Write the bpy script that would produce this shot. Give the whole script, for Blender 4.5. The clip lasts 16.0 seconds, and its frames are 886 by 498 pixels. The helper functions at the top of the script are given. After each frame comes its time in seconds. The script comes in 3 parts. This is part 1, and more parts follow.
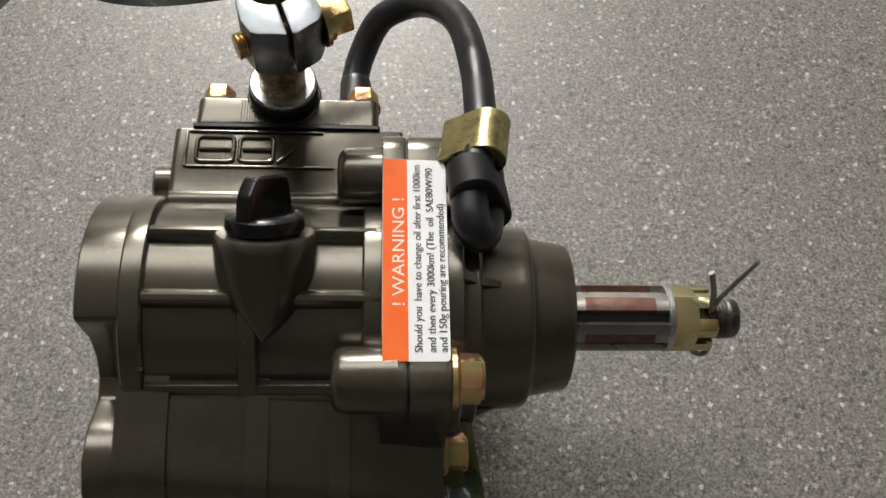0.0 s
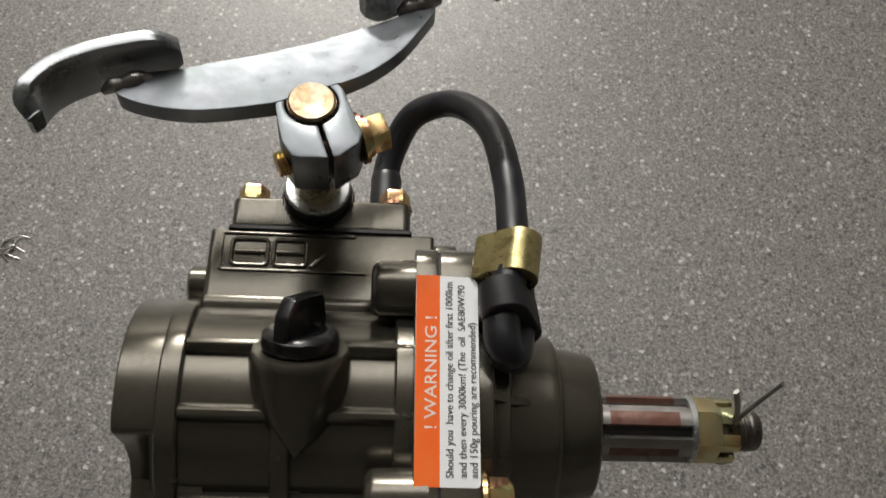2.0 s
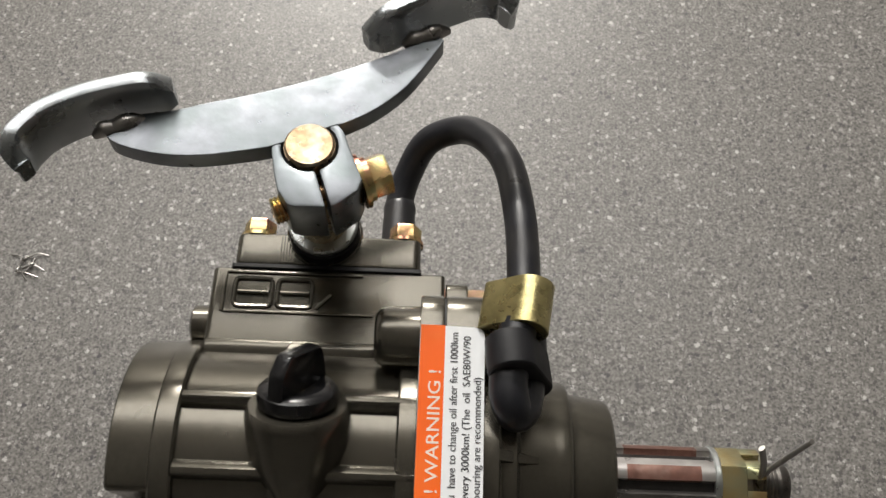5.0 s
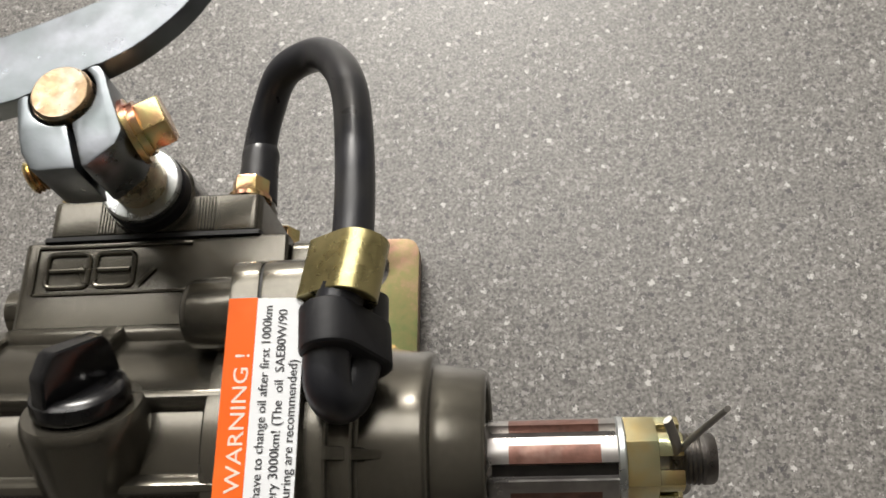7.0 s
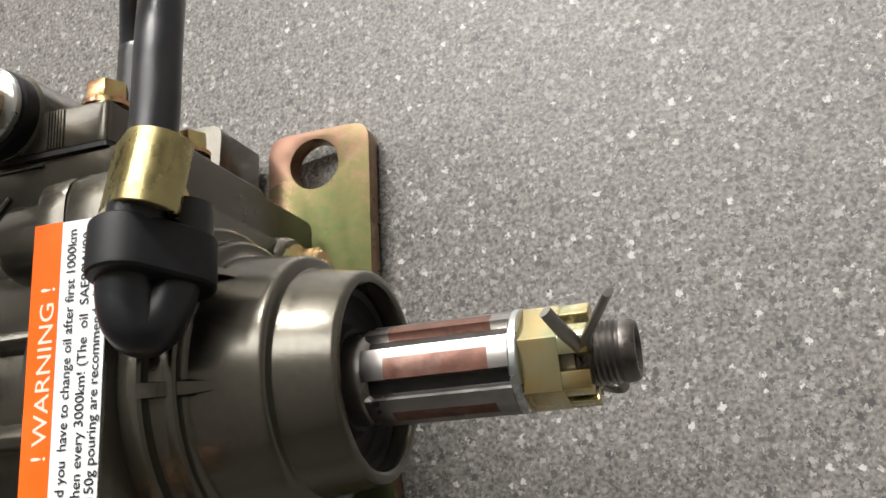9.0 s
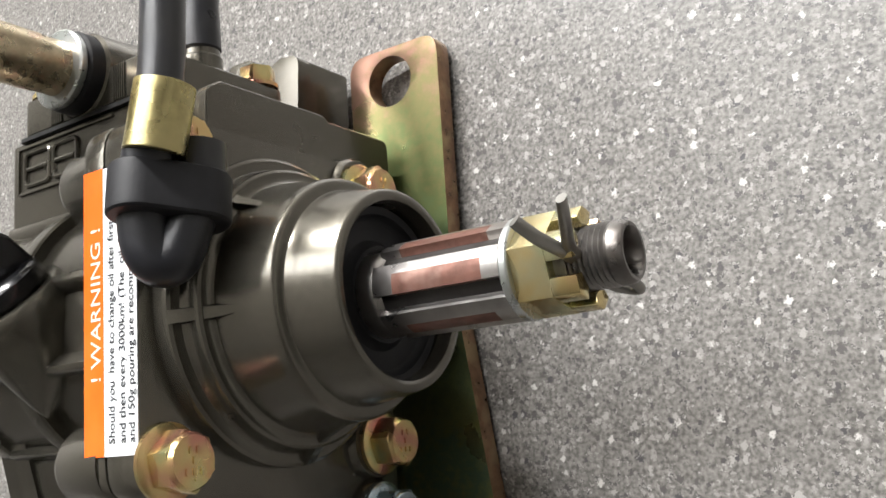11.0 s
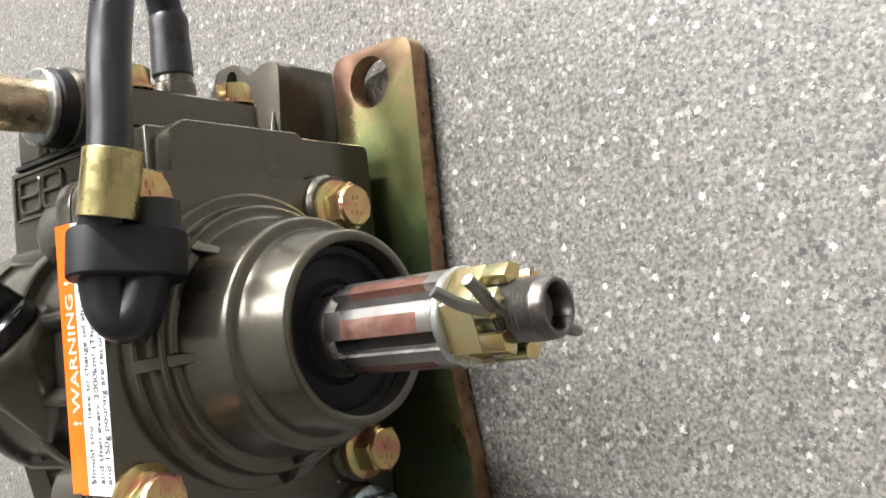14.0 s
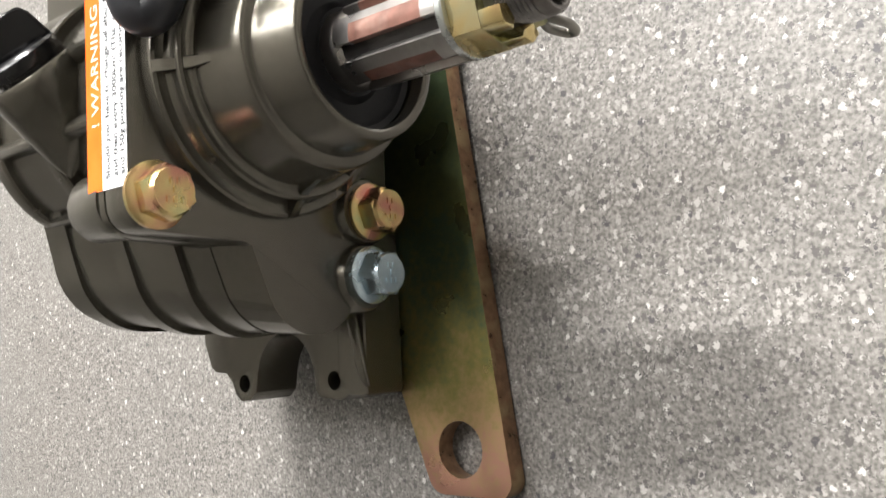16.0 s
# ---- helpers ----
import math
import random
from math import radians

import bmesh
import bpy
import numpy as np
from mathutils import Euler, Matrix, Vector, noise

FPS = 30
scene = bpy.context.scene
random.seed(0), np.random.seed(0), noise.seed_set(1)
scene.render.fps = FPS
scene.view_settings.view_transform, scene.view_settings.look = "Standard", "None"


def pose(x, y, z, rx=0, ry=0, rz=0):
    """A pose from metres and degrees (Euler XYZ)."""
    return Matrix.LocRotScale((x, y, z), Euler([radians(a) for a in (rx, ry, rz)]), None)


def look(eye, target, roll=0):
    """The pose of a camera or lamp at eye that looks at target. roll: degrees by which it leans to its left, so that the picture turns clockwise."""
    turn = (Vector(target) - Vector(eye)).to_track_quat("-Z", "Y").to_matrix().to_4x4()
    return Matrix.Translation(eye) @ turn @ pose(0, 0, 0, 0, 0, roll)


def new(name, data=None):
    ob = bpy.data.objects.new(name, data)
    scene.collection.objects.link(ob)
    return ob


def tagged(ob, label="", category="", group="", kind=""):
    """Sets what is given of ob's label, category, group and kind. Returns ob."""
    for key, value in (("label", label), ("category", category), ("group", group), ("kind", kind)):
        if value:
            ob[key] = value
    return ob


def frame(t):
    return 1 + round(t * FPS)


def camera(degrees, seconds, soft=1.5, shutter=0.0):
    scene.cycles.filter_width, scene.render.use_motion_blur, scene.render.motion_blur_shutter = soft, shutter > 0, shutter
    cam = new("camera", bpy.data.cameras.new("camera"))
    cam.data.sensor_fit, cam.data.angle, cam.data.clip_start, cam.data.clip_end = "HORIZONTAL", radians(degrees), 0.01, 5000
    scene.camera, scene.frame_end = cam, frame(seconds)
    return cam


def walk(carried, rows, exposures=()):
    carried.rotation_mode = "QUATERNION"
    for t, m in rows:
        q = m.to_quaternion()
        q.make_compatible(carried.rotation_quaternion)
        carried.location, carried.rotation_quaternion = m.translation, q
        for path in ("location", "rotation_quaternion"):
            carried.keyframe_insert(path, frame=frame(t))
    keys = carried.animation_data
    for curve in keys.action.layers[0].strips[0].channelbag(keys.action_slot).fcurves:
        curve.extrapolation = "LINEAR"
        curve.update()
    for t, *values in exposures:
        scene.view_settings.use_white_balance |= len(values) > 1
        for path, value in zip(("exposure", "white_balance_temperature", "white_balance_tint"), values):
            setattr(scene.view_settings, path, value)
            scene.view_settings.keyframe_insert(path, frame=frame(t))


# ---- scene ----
cam = camera(50.6, 16.0, shutter=0.25)
METRES, EYE, TILT, LEAN, TURN = 0.5, 0.352, -61.3, 0.8, 0.0
ROWS = [
    (0.0, 0.0, 0.0, 0.0, -0.0, 0.0, 0.0),
    (0.5, 0.0008, 0.0065, 0.0087, 0.21, 0.06, -0.19),
    (1.0, -0.0022, 0.0123, 0.0233, 0.41, 0.03, -0.52),
    (1.5, -0.0045, 0.0137, 0.0294, 0.37, -0.32, -0.76),
    (2.0, -0.0181, -0.0102, 0.0655, 0.22, 0.51, -1.58),
    (2.5, -0.0364, -0.0389, 0.091, -0.2, 2.12, -2.77),
    (3.0, -0.0461, -0.0548, 0.1145, -0.24, 2.98, -3.43),
    (3.5, -0.0452, -0.0568, 0.1168, 0.22, 2.75, -3.45),
    (6.0, 0.076, 0.0849, 0.1158, 6.01, -4.18, 0.6),
    (6.5, 0.111, 0.1046, 0.1189, 7.32, -4.52, 1.97),
    (7.0, 0.1412, 0.1425, 0.117, 9.26, -5.76, 3.53),
    (7.5, 0.1719, 0.1939, 0.103, 10.7, -7.46, 5.58),
    (8.0, 0.1927, 0.2163, 0.1023, 12.91, -9.14, 8.04),
    (8.5, 0.2298, 0.24, 0.0952, 16.07, -10.52, 10.32),
    (11.0, 0.3587, 0.303, 0.0635, 33.57, -13.86, 20.19),
    (11.5, 0.3668, 0.3087, 0.0557, 35.84, -14.32, 21.16),
    (12.0, 0.3816, 0.3173, 0.0473, 37.37, -14.09, 22.24),
    (12.5, 0.4029, 0.3354, 0.0763, 37.12, -15.67, 23.49),
    (13.0, 0.4229, 0.3596, 0.1046, 37.01, -17.74, 24.55),
    (13.5, 0.4248, 0.3651, 0.1113, 37.53, -18.41, 24.89),
    (14.0, 0.4192, 0.3551, 0.103, 37.6, -18.59, 23.84),
    (14.5, 0.4157, 0.332, 0.0739, 37.95, -18.56, 22.68),
    (15.0, 0.4129, 0.3219, 0.0385, 39.08, -18.4, 22.12),
    (15.5, 0.4235, 0.3098, 0.0104, 40.2, -18.01, 22.65),
    (16.0, 0.4279, 0.2867, -0.0194, 40.45, -17.32, 21.64),
]
EXPOSURES = [(0.0, -0.2, 6480, 10), (1.5, -0.12, 6500, 10), (2.0, -0.56, 6490, 10), (2.5, -0.57, 6480, 10), (3.0, -0.24, 6460, 10), (3.5, -0.26, 6450, 10), (6.0, -0.24, 6500, 10), (6.5, -0.03, 6500, 10),
             (7.0, 0.06, 6500, 10), (8.5, 0.22, 6440, 10), (11.0, 1.01, 6170, 10), (12.0, 0.96, 6170, 10), (12.5, 1.1, 6180, 10), (13.5, 1.27, 6190, 10), (14.5, 1.24, 6220, 10), (16.0, 1.5, 6300, 10)]
walk(cam, [(t, pose(0, 0, EYE, TILT, LEAN, TURN) @ pose(METRES * x, METRES * y, METRES * z, 90 + pitch, roll, yaw)) for t, x, y, z, yaw, pitch, roll in ROWS], EXPOSURES)

# ---- light ----
room_world = bpy.data.worlds.new("room_world")
room_world.use_nodes = True
room_world.node_tree.nodes["Background"].inputs[0].default_value = (0.9, 0.95, 1.0, 1)
room_world.node_tree.nodes["Background"].inputs[1].default_value = 0.05
scene.world = room_world


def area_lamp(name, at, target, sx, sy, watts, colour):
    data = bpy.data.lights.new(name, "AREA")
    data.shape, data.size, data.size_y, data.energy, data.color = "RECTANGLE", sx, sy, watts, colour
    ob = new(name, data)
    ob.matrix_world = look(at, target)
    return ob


area_lamp("fluorescent_tube_light", (-0.52, 2.98, 2.12), (-0.52, 2.98, 0), 1.2, 0.13, 225, (1.0, 0.96, 0.90))
# broad unseen fill added overhead to soften shadows and brighten upward faces
area_lamp("overhead_fill_light", (-0.45, 1.55, 2.52), (-0.45, 1.55, 0), 2.8, 1.0, 50, (1.0, 0.97, 0.93))


# ---- materials ----
def material(name, colour, rough=0.5, metal=0.0, grain=0.0, grain_scale=300, bump=0.0, bump_scale=900, stain=None, stain_scale=25,
             stain_at=(0.5, 0.7), coat=0.0, rough_var=0.1, spec=0.5, bands=(), band_scale=20):
    m = bpy.data.materials.new(name)
    m.use_nodes = True
    nt = m.node_tree
    b = nt.nodes["Principled BSDF"]
    b.inputs["Roughness"].default_value, b.inputs["Metallic"].default_value = rough, metal
    b.inputs["Coat Weight"].default_value = coat
    b.inputs["Coat Roughness"].default_value = 0.15
    b.inputs["Specular IOR Level"].default_value = spec
    co = nt.nodes.new("ShaderNodeTexCoord").outputs["Object"]

    def noise_tex(scale, detail=4.0):
        n = nt.nodes.new("ShaderNodeTexNoise")
        n.inputs["Scale"].default_value, n.inputs["Detail"].default_value = scale, detail
        nt.links.new(co, n.inputs["Vector"])
        return n.outputs["Fac"]

    def ramp(fac, lo, hi, c0, c1):
        r = nt.nodes.new("ShaderNodeValToRGB")
        r.color_ramp.elements[0].position, r.color_ramp.elements[1].position = lo, hi
        r.color_ramp.elements[0].color, r.color_ramp.elements[1].color = (*c0, 1), (*c1, 1)
        nt.links.new(fac, r.inputs[0])
        return r.outputs[0]

    dark = tuple(c * (1 - grain) for c in colour)
    light = tuple(min(1, c * (1 + grain)) for c in colour)
    col = ramp(noise_tex(grain_scale), 0.3, 0.7, dark, light)
    if bands:
        r = nt.nodes.new("ShaderNodeValToRGB")
        for k, (at, c) in enumerate(bands):
            e = r.color_ramp.elements[k] if k < 2 else r.color_ramp.elements.new(at)
            e.position, e.color = at, (*c, 1)
        nt.links.new(noise_tex(band_scale, 2.5), r.inputs[0])
        col = r.outputs[0]
    if stain:
        fac = ramp(noise_tex(stain_scale, 3), stain_at[0], stain_at[1], (0, 0, 0), (1, 1, 1))
        mix = nt.nodes.new("ShaderNodeMix")
        mix.data_type = "RGBA"
        nt.links.new(fac, mix.inputs[0])
        nt.links.new(col, mix.inputs[6])
        mix.inputs[7].default_value = (*stain, 1)
        col = mix.outputs[2]
    nt.links.new(col, b.inputs["Base Color"])
    lo, hi = max(0.02, rough - rough_var), min(1, rough + rough_var)
    nt.links.new(ramp(noise_tex(stain_scale * 2.3), 0.3, 0.7, (lo,) * 3, (hi,) * 3), b.inputs["Roughness"])
    if bump:
        bp = nt.nodes.new("ShaderNodeBump")
        bp.inputs["Strength"].default_value, bp.inputs["Distance"].default_value = bump, 0.0004
        nt.links.new(noise_tex(bump_scale), bp.inputs["Height"])
        nt.links.new(bp.outputs[0], b.inputs["Normal"])
    return m


CAST = material("bronze_grey_cast_paint", (0.122, 0.113, 0.092), 0.245, 0.75, 0.10, 600, 0.10, 1500, (0.109, 0.099, 0.080), 30, (0.45, 0.75), rough_var=0.03, coat=0.35)
CAST_DARK = material("black_gasket_paste", (0.012, 0.012, 0.012), 0.5, 0, 0.2)
GOLD = material("yellow_zinc", (0.58, 0.47, 0.24), 0.25, 0.9, 0.12, 250, 0.06, 700,
                bands=((0.34, (0.60, 0.26, 0.20)), (0.70, (0.54, 0.55, 0.28)), (0.44, (0.64, 0.38, 0.22)), (0.51, (0.68, 0.47, 0.22)), (0.60, (0.68, 0.55, 0.25))), band_scale=120)
PALE_ZINC = material("pale_yellow_zinc", (0.62, 0.56, 0.34), 0.22, 0.92, 0.12, 250, 0.10, 500,
                     bands=((0.34, (0.58, 0.60, 0.37)), (0.68, (0.62, 0.40, 0.25)), (0.43, (0.68, 0.61, 0.36)), (0.52, (0.70, 0.56, 0.27)), (0.60, (0.64, 0.49, 0.22))), band_scale=95)
PEACH_ZINC = material("peach_zinc", (0.52, 0.44, 0.30), 0.30, 0.9, 0.2, 350, 0.15, 500, (0.50, 0.34, 0.24), 160)
END_ZINC = material("mottled_peach_zinc", (0.36, 0.255, 0.155), 0.34, 0.9, 0.3, 400, 0.5, 300, (0.42, 0.36, 0.28), 220)
OLIVE_ZINC = material("olive_zinc", (0.44, 0.38, 0.18), 0.30, 0.9, 0.15, 300, 0.06, 700, (0.50, 0.43, 0.21), 90)
PLATE = material("iridescent_zinc_plate", (0.36, 0.31, 0.12), 0.34, 0.82, 0.15, 60, 0.10, 1600)


def plate_colours(m):
    nt = m.node_tree
    co = nt.nodes.new("ShaderNodeTexCoord").outputs["Object"]
    sep = nt.nodes.new("ShaderNodeSeparateXYZ")
    nt.links.new(co, sep.inputs[0])
    cloud = nt.nodes.new("ShaderNodeTexNoise")
    cloud.inputs["Scale"].default_value, cloud.inputs["Detail"].default_value = 38, 6
    nt.links.new(co, cloud.inputs["Vector"])
    along = nt.nodes.new("ShaderNodeMath")
    along.operation = "MULTIPLY_ADD"
    along.inputs[1].default_value, along.inputs[2].default_value = 4.65, 0.577 - 0.17
    nt.links.new(sep.outputs[1], along.inputs[0])
    fac = nt.nodes.new("ShaderNodeMath")
    fac.operation = "MULTIPLY_ADD"
    fac.inputs[1].default_value = 0.34
    nt.links.new(cloud.outputs["Fac"], fac.inputs[0])
    nt.links.new(along.outputs[0], fac.inputs[2])
    r = nt.nodes.new("ShaderNodeValToRGB")
    stops = ((0.0, (0.40, 0.22, 0.16)), (1.0, (0.22, 0.125, 0.09)), (0.09, (0.38, 0.26, 0.14)), (0.20, (0.24, 0.215, 0.075)), (0.33, (0.10, 0.15, 0.09)), (0.42, (0.15, 0.165, 0.07)),
             (0.56, (0.09, 0.125, 0.065)), (0.70, (0.08, 0.115, 0.05)), (0.80, (0.09, 0.108, 0.04)), (0.90, (0.13, 0.115, 0.048)))
    for k, (at, c) in enumerate(stops):
        e = r.color_ramp.elements[k] if k < 2 else r.color_ramp.elements.new(at)
        e.position, e.color = at, (*c, 1)
    grit = nt.nodes.new("ShaderNodeTexNoise")
    grit.inputs["Scale"].default_value, grit.inputs["Detail"].default_value = 420, 5
    nt.links.new(co, grit.inputs["Vector"])
    gritty = nt.nodes.new("ShaderNodeMath")
    gritty.operation = "MULTIPLY_ADD"
    gritty.inputs[1].default_value = 0.22
    nt.links.new(grit.outputs["Fac"], gritty.inputs[0])
    nt.links.new(fac.outputs[0], gritty.inputs[2])
    less = nt.nodes.new("ShaderNodeMath")
    less.operation = "SUBTRACT"
    less.inputs[1].default_value = 0.11
    nt.links.new(gritty.outputs[0], less.inputs[0])
    nt.links.new(less.outputs[0], r.inputs[0])
    nt.links.new(r.outputs[0], nt.nodes["Principled BSDF"].inputs["Base Color"])


plate_colours(PLATE)
PLATE_EDGE = material("copper_tinted_zinc_edge", (0.28, 0.165, 0.095), 0.36, 0.8, 0.3, 300, 0.3, 500, (0.40, 0.29, 0.16), 130)
BLUE_ZINC = material("blue_zinc", (0.50, 0.60, 0.66), 0.24, 0.9, 0.1, 200, 0.05, 900, (0.36, 0.47, 0.55), 60)
PAD_ZINC = material("bright_zinc_pad", (0.42, 0.44, 0.46), 0.29, 0.92, 0.15, 90, 0.35, 160, (0.25, 0.28, 0.29), 45, (0.42, 0.68))
CHROME = material("zinc_plated_steel", (0.205, 0.217, 0.236), 0.35, 0.92, 0.22, 160, 0.65, 95, (0.152, 0.172, 0.178), 70, (0.38, 0.68), rough_var=0.09)
BRIGHT = material("bright_zinc_washer", (0.56, 0.58, 0.58), 0.30, 0.92, 0.1, 200, 0.10, 500, (0.46, 0.49, 0.47), 90)
STEEL = material("turned_steel", (0.36, 0.345, 0.33), 0.33, 0.95, 0.1, 300, 0.08, 700, (0.30, 0.28, 0.27), 60)
THREAD = material("dull_threaded_steel", (0.20, 0.19, 0.18), 0.34, 0.9, 0.2, 300, 0.1, 700, (0.14, 0.125, 0.115), 90)
RUST = material("red_primed_spline", (0.17, 0.082, 0.062), 0.40, 0.5, 0.25, 350, 0.15, 700, (0.30, 0.20, 0.165), 90)
# darker steel for the floors of the spline grooves
GROOVE = material("dark_groove_steel", (0.045, 0.042, 0.040), 0.30, 0.6, 0.2, 200)
RUBBER = material("black_hose_rubber", (0.0145, 0.015, 0.019), 0.36, 0, 0.15, 200, 0.10, 1500, (0.032, 0.031, 0.030), 40)
SEAL = material("black_seal_rubber", (0.010, 0.010, 0.012), 0.58, 0, 0.2, 200, 0.10, 900, spec=0.35)
PLASTIC = material("black_glossy_plastic", (0.010, 0.010, 0.011), 0.20, 0, 0.1, 100, 0.05, 900)
PIN = material("dull_steel_wire", (0.30, 0.29, 0.27), 0.35, 0.9, 0.1)
PAPER = material("white_sticker_vinyl", (0.78, 0.80, 0.82), 0.35, 0, 0.02, 100, spec=0.4)
ORANGE = material("orange_sticker_ink", (0.88, 0.13, 0.008), 0.45, 0, 0.03, 150, stain=(0.86, 0.16, 0.02), stain_scale=60, spec=0.2)
INK = material("black_print_ink", (0.02, 0.02, 0.025), 0.5)
WHITE_INK = material("white_print_ink", (0.82, 0.66, 0.56), 0.4)
WALL = material("grey_brown_wall_paint", (0.34, 0.33, 0.31), 0.8, 0, 0.03, 3, 0.1, 60)
CEILING = material("white_ceiling_paint", (0.74, 0.73, 0.70), 0.85, 0, 0.03, 3, 0.1, 60)


def floor_material():
    m = bpy.data.materials.new("grey_terrazzo_vinyl")
    m.use_nodes = True
    nt = m.node_tree
    b = nt.nodes["Principled BSDF"]
    co = nt.nodes.new("ShaderNodeTexCoord").outputs["Object"]
    warp = nt.nodes.new("ShaderNodeTexNoise")
    warp.inputs["Scale"].default_value, warp.inputs["Detail"].default_value = 1250, 3
    nt.links.new(co, warp.inputs["Vector"])
    sub = nt.nodes.new("ShaderNodeVectorMath")
    sub.operation = "MULTIPLY_ADD"
    nt.links.new(warp.outputs["Color"], sub.inputs[0])
    sub.inputs[1].default_value = (0.0027,) * 3
    nt.links.new(co, sub.inputs[2])

    def maths(op, a, v):
        n = nt.nodes.new("ShaderNodeMath")
        n.operation = op
        n.use_clamp = op == "MULTIPLY"
        nt.links.new(a, n.inputs[0])
        if isinstance(v, (int, float)):
            n.inputs[1].default_value = v
        else:
            nt.links.new(v, n.inputs[1])
        return n.outputs[0]

    def flakes(scale, share, size, shift):
        v = nt.nodes.new("ShaderNodeTexVoronoi")
        v.inputs["Scale"].default_value = scale
        add = nt.nodes.new("ShaderNodeVectorMath")
        add.inputs[1].default_value = (shift, shift * 0.7, 0)
        nt.links.new(sub.outputs[0], add.inputs[0])
        nt.links.new(add.outputs[0], v.inputs["Vector"])
        sep = nt.nodes.new("ShaderNodeSeparateColor")
        nt.links.new(v.outputs["Color"], sep.inputs[0])
        pick = maths("LESS_THAN", sep.outputs[0], share)
        r = maths("MULTIPLY", sep.outputs[1], size)
        r = maths("ADD", r, size * 0.45)
        edge = maths("SUBTRACT", r, v.outputs["Distance"])
        edge = maths("MULTIPLY", edge, 14.0)
        return maths("MULTIPLY", edge, pick), sep.outputs[2]

    def mixed(col, fac, shade):
        mix = nt.nodes.new("ShaderNodeMix")
        mix.data_type = "RGBA"
        nt.links.new(fac, mix.inputs[0])
        nt.links.new(col, mix.inputs[6])
        if isinstance(shade, tuple):
            mix.inputs[7].default_value = (*shade, 1)
        else:
            nt.links.new(shade, mix.inputs[7])
        return mix.outputs[2]

    grain = nt.nodes.new("ShaderNodeTexNoise")
    grain.inputs["Scale"].default_value, grain.inputs["Detail"].default_value = 850, 6
    nt.links.new(co, grain.inputs["Vector"])
    ramp = nt.nodes.new("ShaderNodeValToRGB")
    ramp.color_ramp.elements[0].position, ramp.color_ramp.elements[1].position = 0.34, 0.68
    ramp.color_ramp.elements[0].color, ramp.color_ramp.elements[1].color = (0.088, 0.083, 0.076, 1), (0.245, 0.234, 0.219, 1)
    nt.links.new(grain.outputs["Fac"], ramp.inputs[0])
    col = ramp.outputs[0]
    for scale, share, size, shift, shade in ((430, 0.30, 0.38, 3.1, (0.083, 0.079, 0.075)), (560, 0.32, 0.38, 7.7, (0.265, 0.254, 0.24)),
                                             (300, 0.13, 0.28, 1.3, (0.060, 0.058, 0.060)), (340, 0.36, 0.30, 5.2, (0.32, 0.307, 0.29)),
                                             (250, 0.36, 0.215, 9.4, (0.50, 0.485, 0.465))):
        fac, _ = flakes(scale, share, size, shift)
        col = mixed(col, fac, shade)
    for scale, share, size, shift, shade in ((700, 0.20, 0.38, 2.2, (0.070, 0.067, 0.066)), (820, 0.14, 0.34, 6.1, (0.33, 0.32, 0.305))):
        fac, _ = flakes(scale, share, size, shift)
        col = mixed(col, fac, shade)
    # broad wear
    wear = nt.nodes.new("ShaderNodeTexNoise")
    wear.inputs["Scale"].default_value = 9
    nt.links.new(co, wear.inputs["Vector"])
    wr = nt.nodes.new("ShaderNodeValToRGB")
    wr.color_ramp.elements[0].color, wr.color_ramp.elements[1].color = (0.34,) * 3 + (1,), (0.45,) * 3 + (1,)
    nt.links.new(wear.outputs["Fac"], wr.inputs[0])
    nt.links.new(wr.outputs[0], b.inputs["Roughness"])
    nt.links.new(col, b.inputs["Base Color"])
    bp = nt.nodes.new("ShaderNodeBump")
    bp.inputs["Strength"].default_value, bp.inputs["Distance"].default_value = 0.25, 0.0003
    fine = nt.nodes.new("ShaderNodeTexNoise")
    fine.inputs["Scale"].default_value, fine.inputs["Detail"].default_value = 1100, 3
    nt.links.new(co, fine.inputs["Vector"])
    nt.links.new(fine.outputs["Fac"], bp.inputs["Height"])
    nt.links.new(bp.outputs[0], b.inputs["Normal"])
    return m


FLOOR = floor_material()

# ---- building helpers: millimetres in, metres out ----
MM = 0.001
AXES = {"u": ((0, 1, 0), (0, 0, 1), (1, 0, 0)), "v": ((1, 0, 0), (0, 0, 1), (0, 1, 0)), "w": ((1, 0, 0), (0, 1, 0), (0, 0, 1))}


def finish(bm, sharp=35):
    bmesh.ops.recalc_face_normals(bm, faces=bm.faces)
    for f in bm.faces:
        f.smooth = True
    for e in bm.edges:
        if len(e.link_faces) == 2 and e.calc_face_angle(0) > radians(sharp):
            e.smooth = False


def part(name, bm, mat, parent=None, label="", m=None):
    """Links a bmesh in millimetres as one mesh object under a thing or a part."""
    finish(bm)
    bmesh.ops.scale(bm, vec=(MM,) * 3, verts=bm.verts)
    me = bpy.data.meshes.new(name)
    bm.to_mesh(me)
    bm.free()
    for one in mat if isinstance(mat, (list, tuple)) else (mat,):
        me.materials.append(one)
    ob = new(name, me)
    if parent is not None:
        ob.parent = parent
    if m is not None:
        ob.matrix_basis = m
    return tagged(ob, label)


def bevel(bm, width, segments=2, angle=30):
    edges = [e for e in bm.edges if len(e.link_faces) == 2 and e.calc_face_angle(0) > radians(angle)]
    if width and edges:
        bmesh.ops.bevel(bm, geom=edges, offset=width, segments=segments, profile=0.6, affect="EDGES", clamp_overlap=True)


def arc(cx, cy, r, a0, a1, n=8):
    return [(cx + r * math.cos(radians(a0 + (a1 - a0) * i / n)), cy + r * math.sin(radians(a0 + (a1 - a0) * i / n))) for i in range(n + 1)]


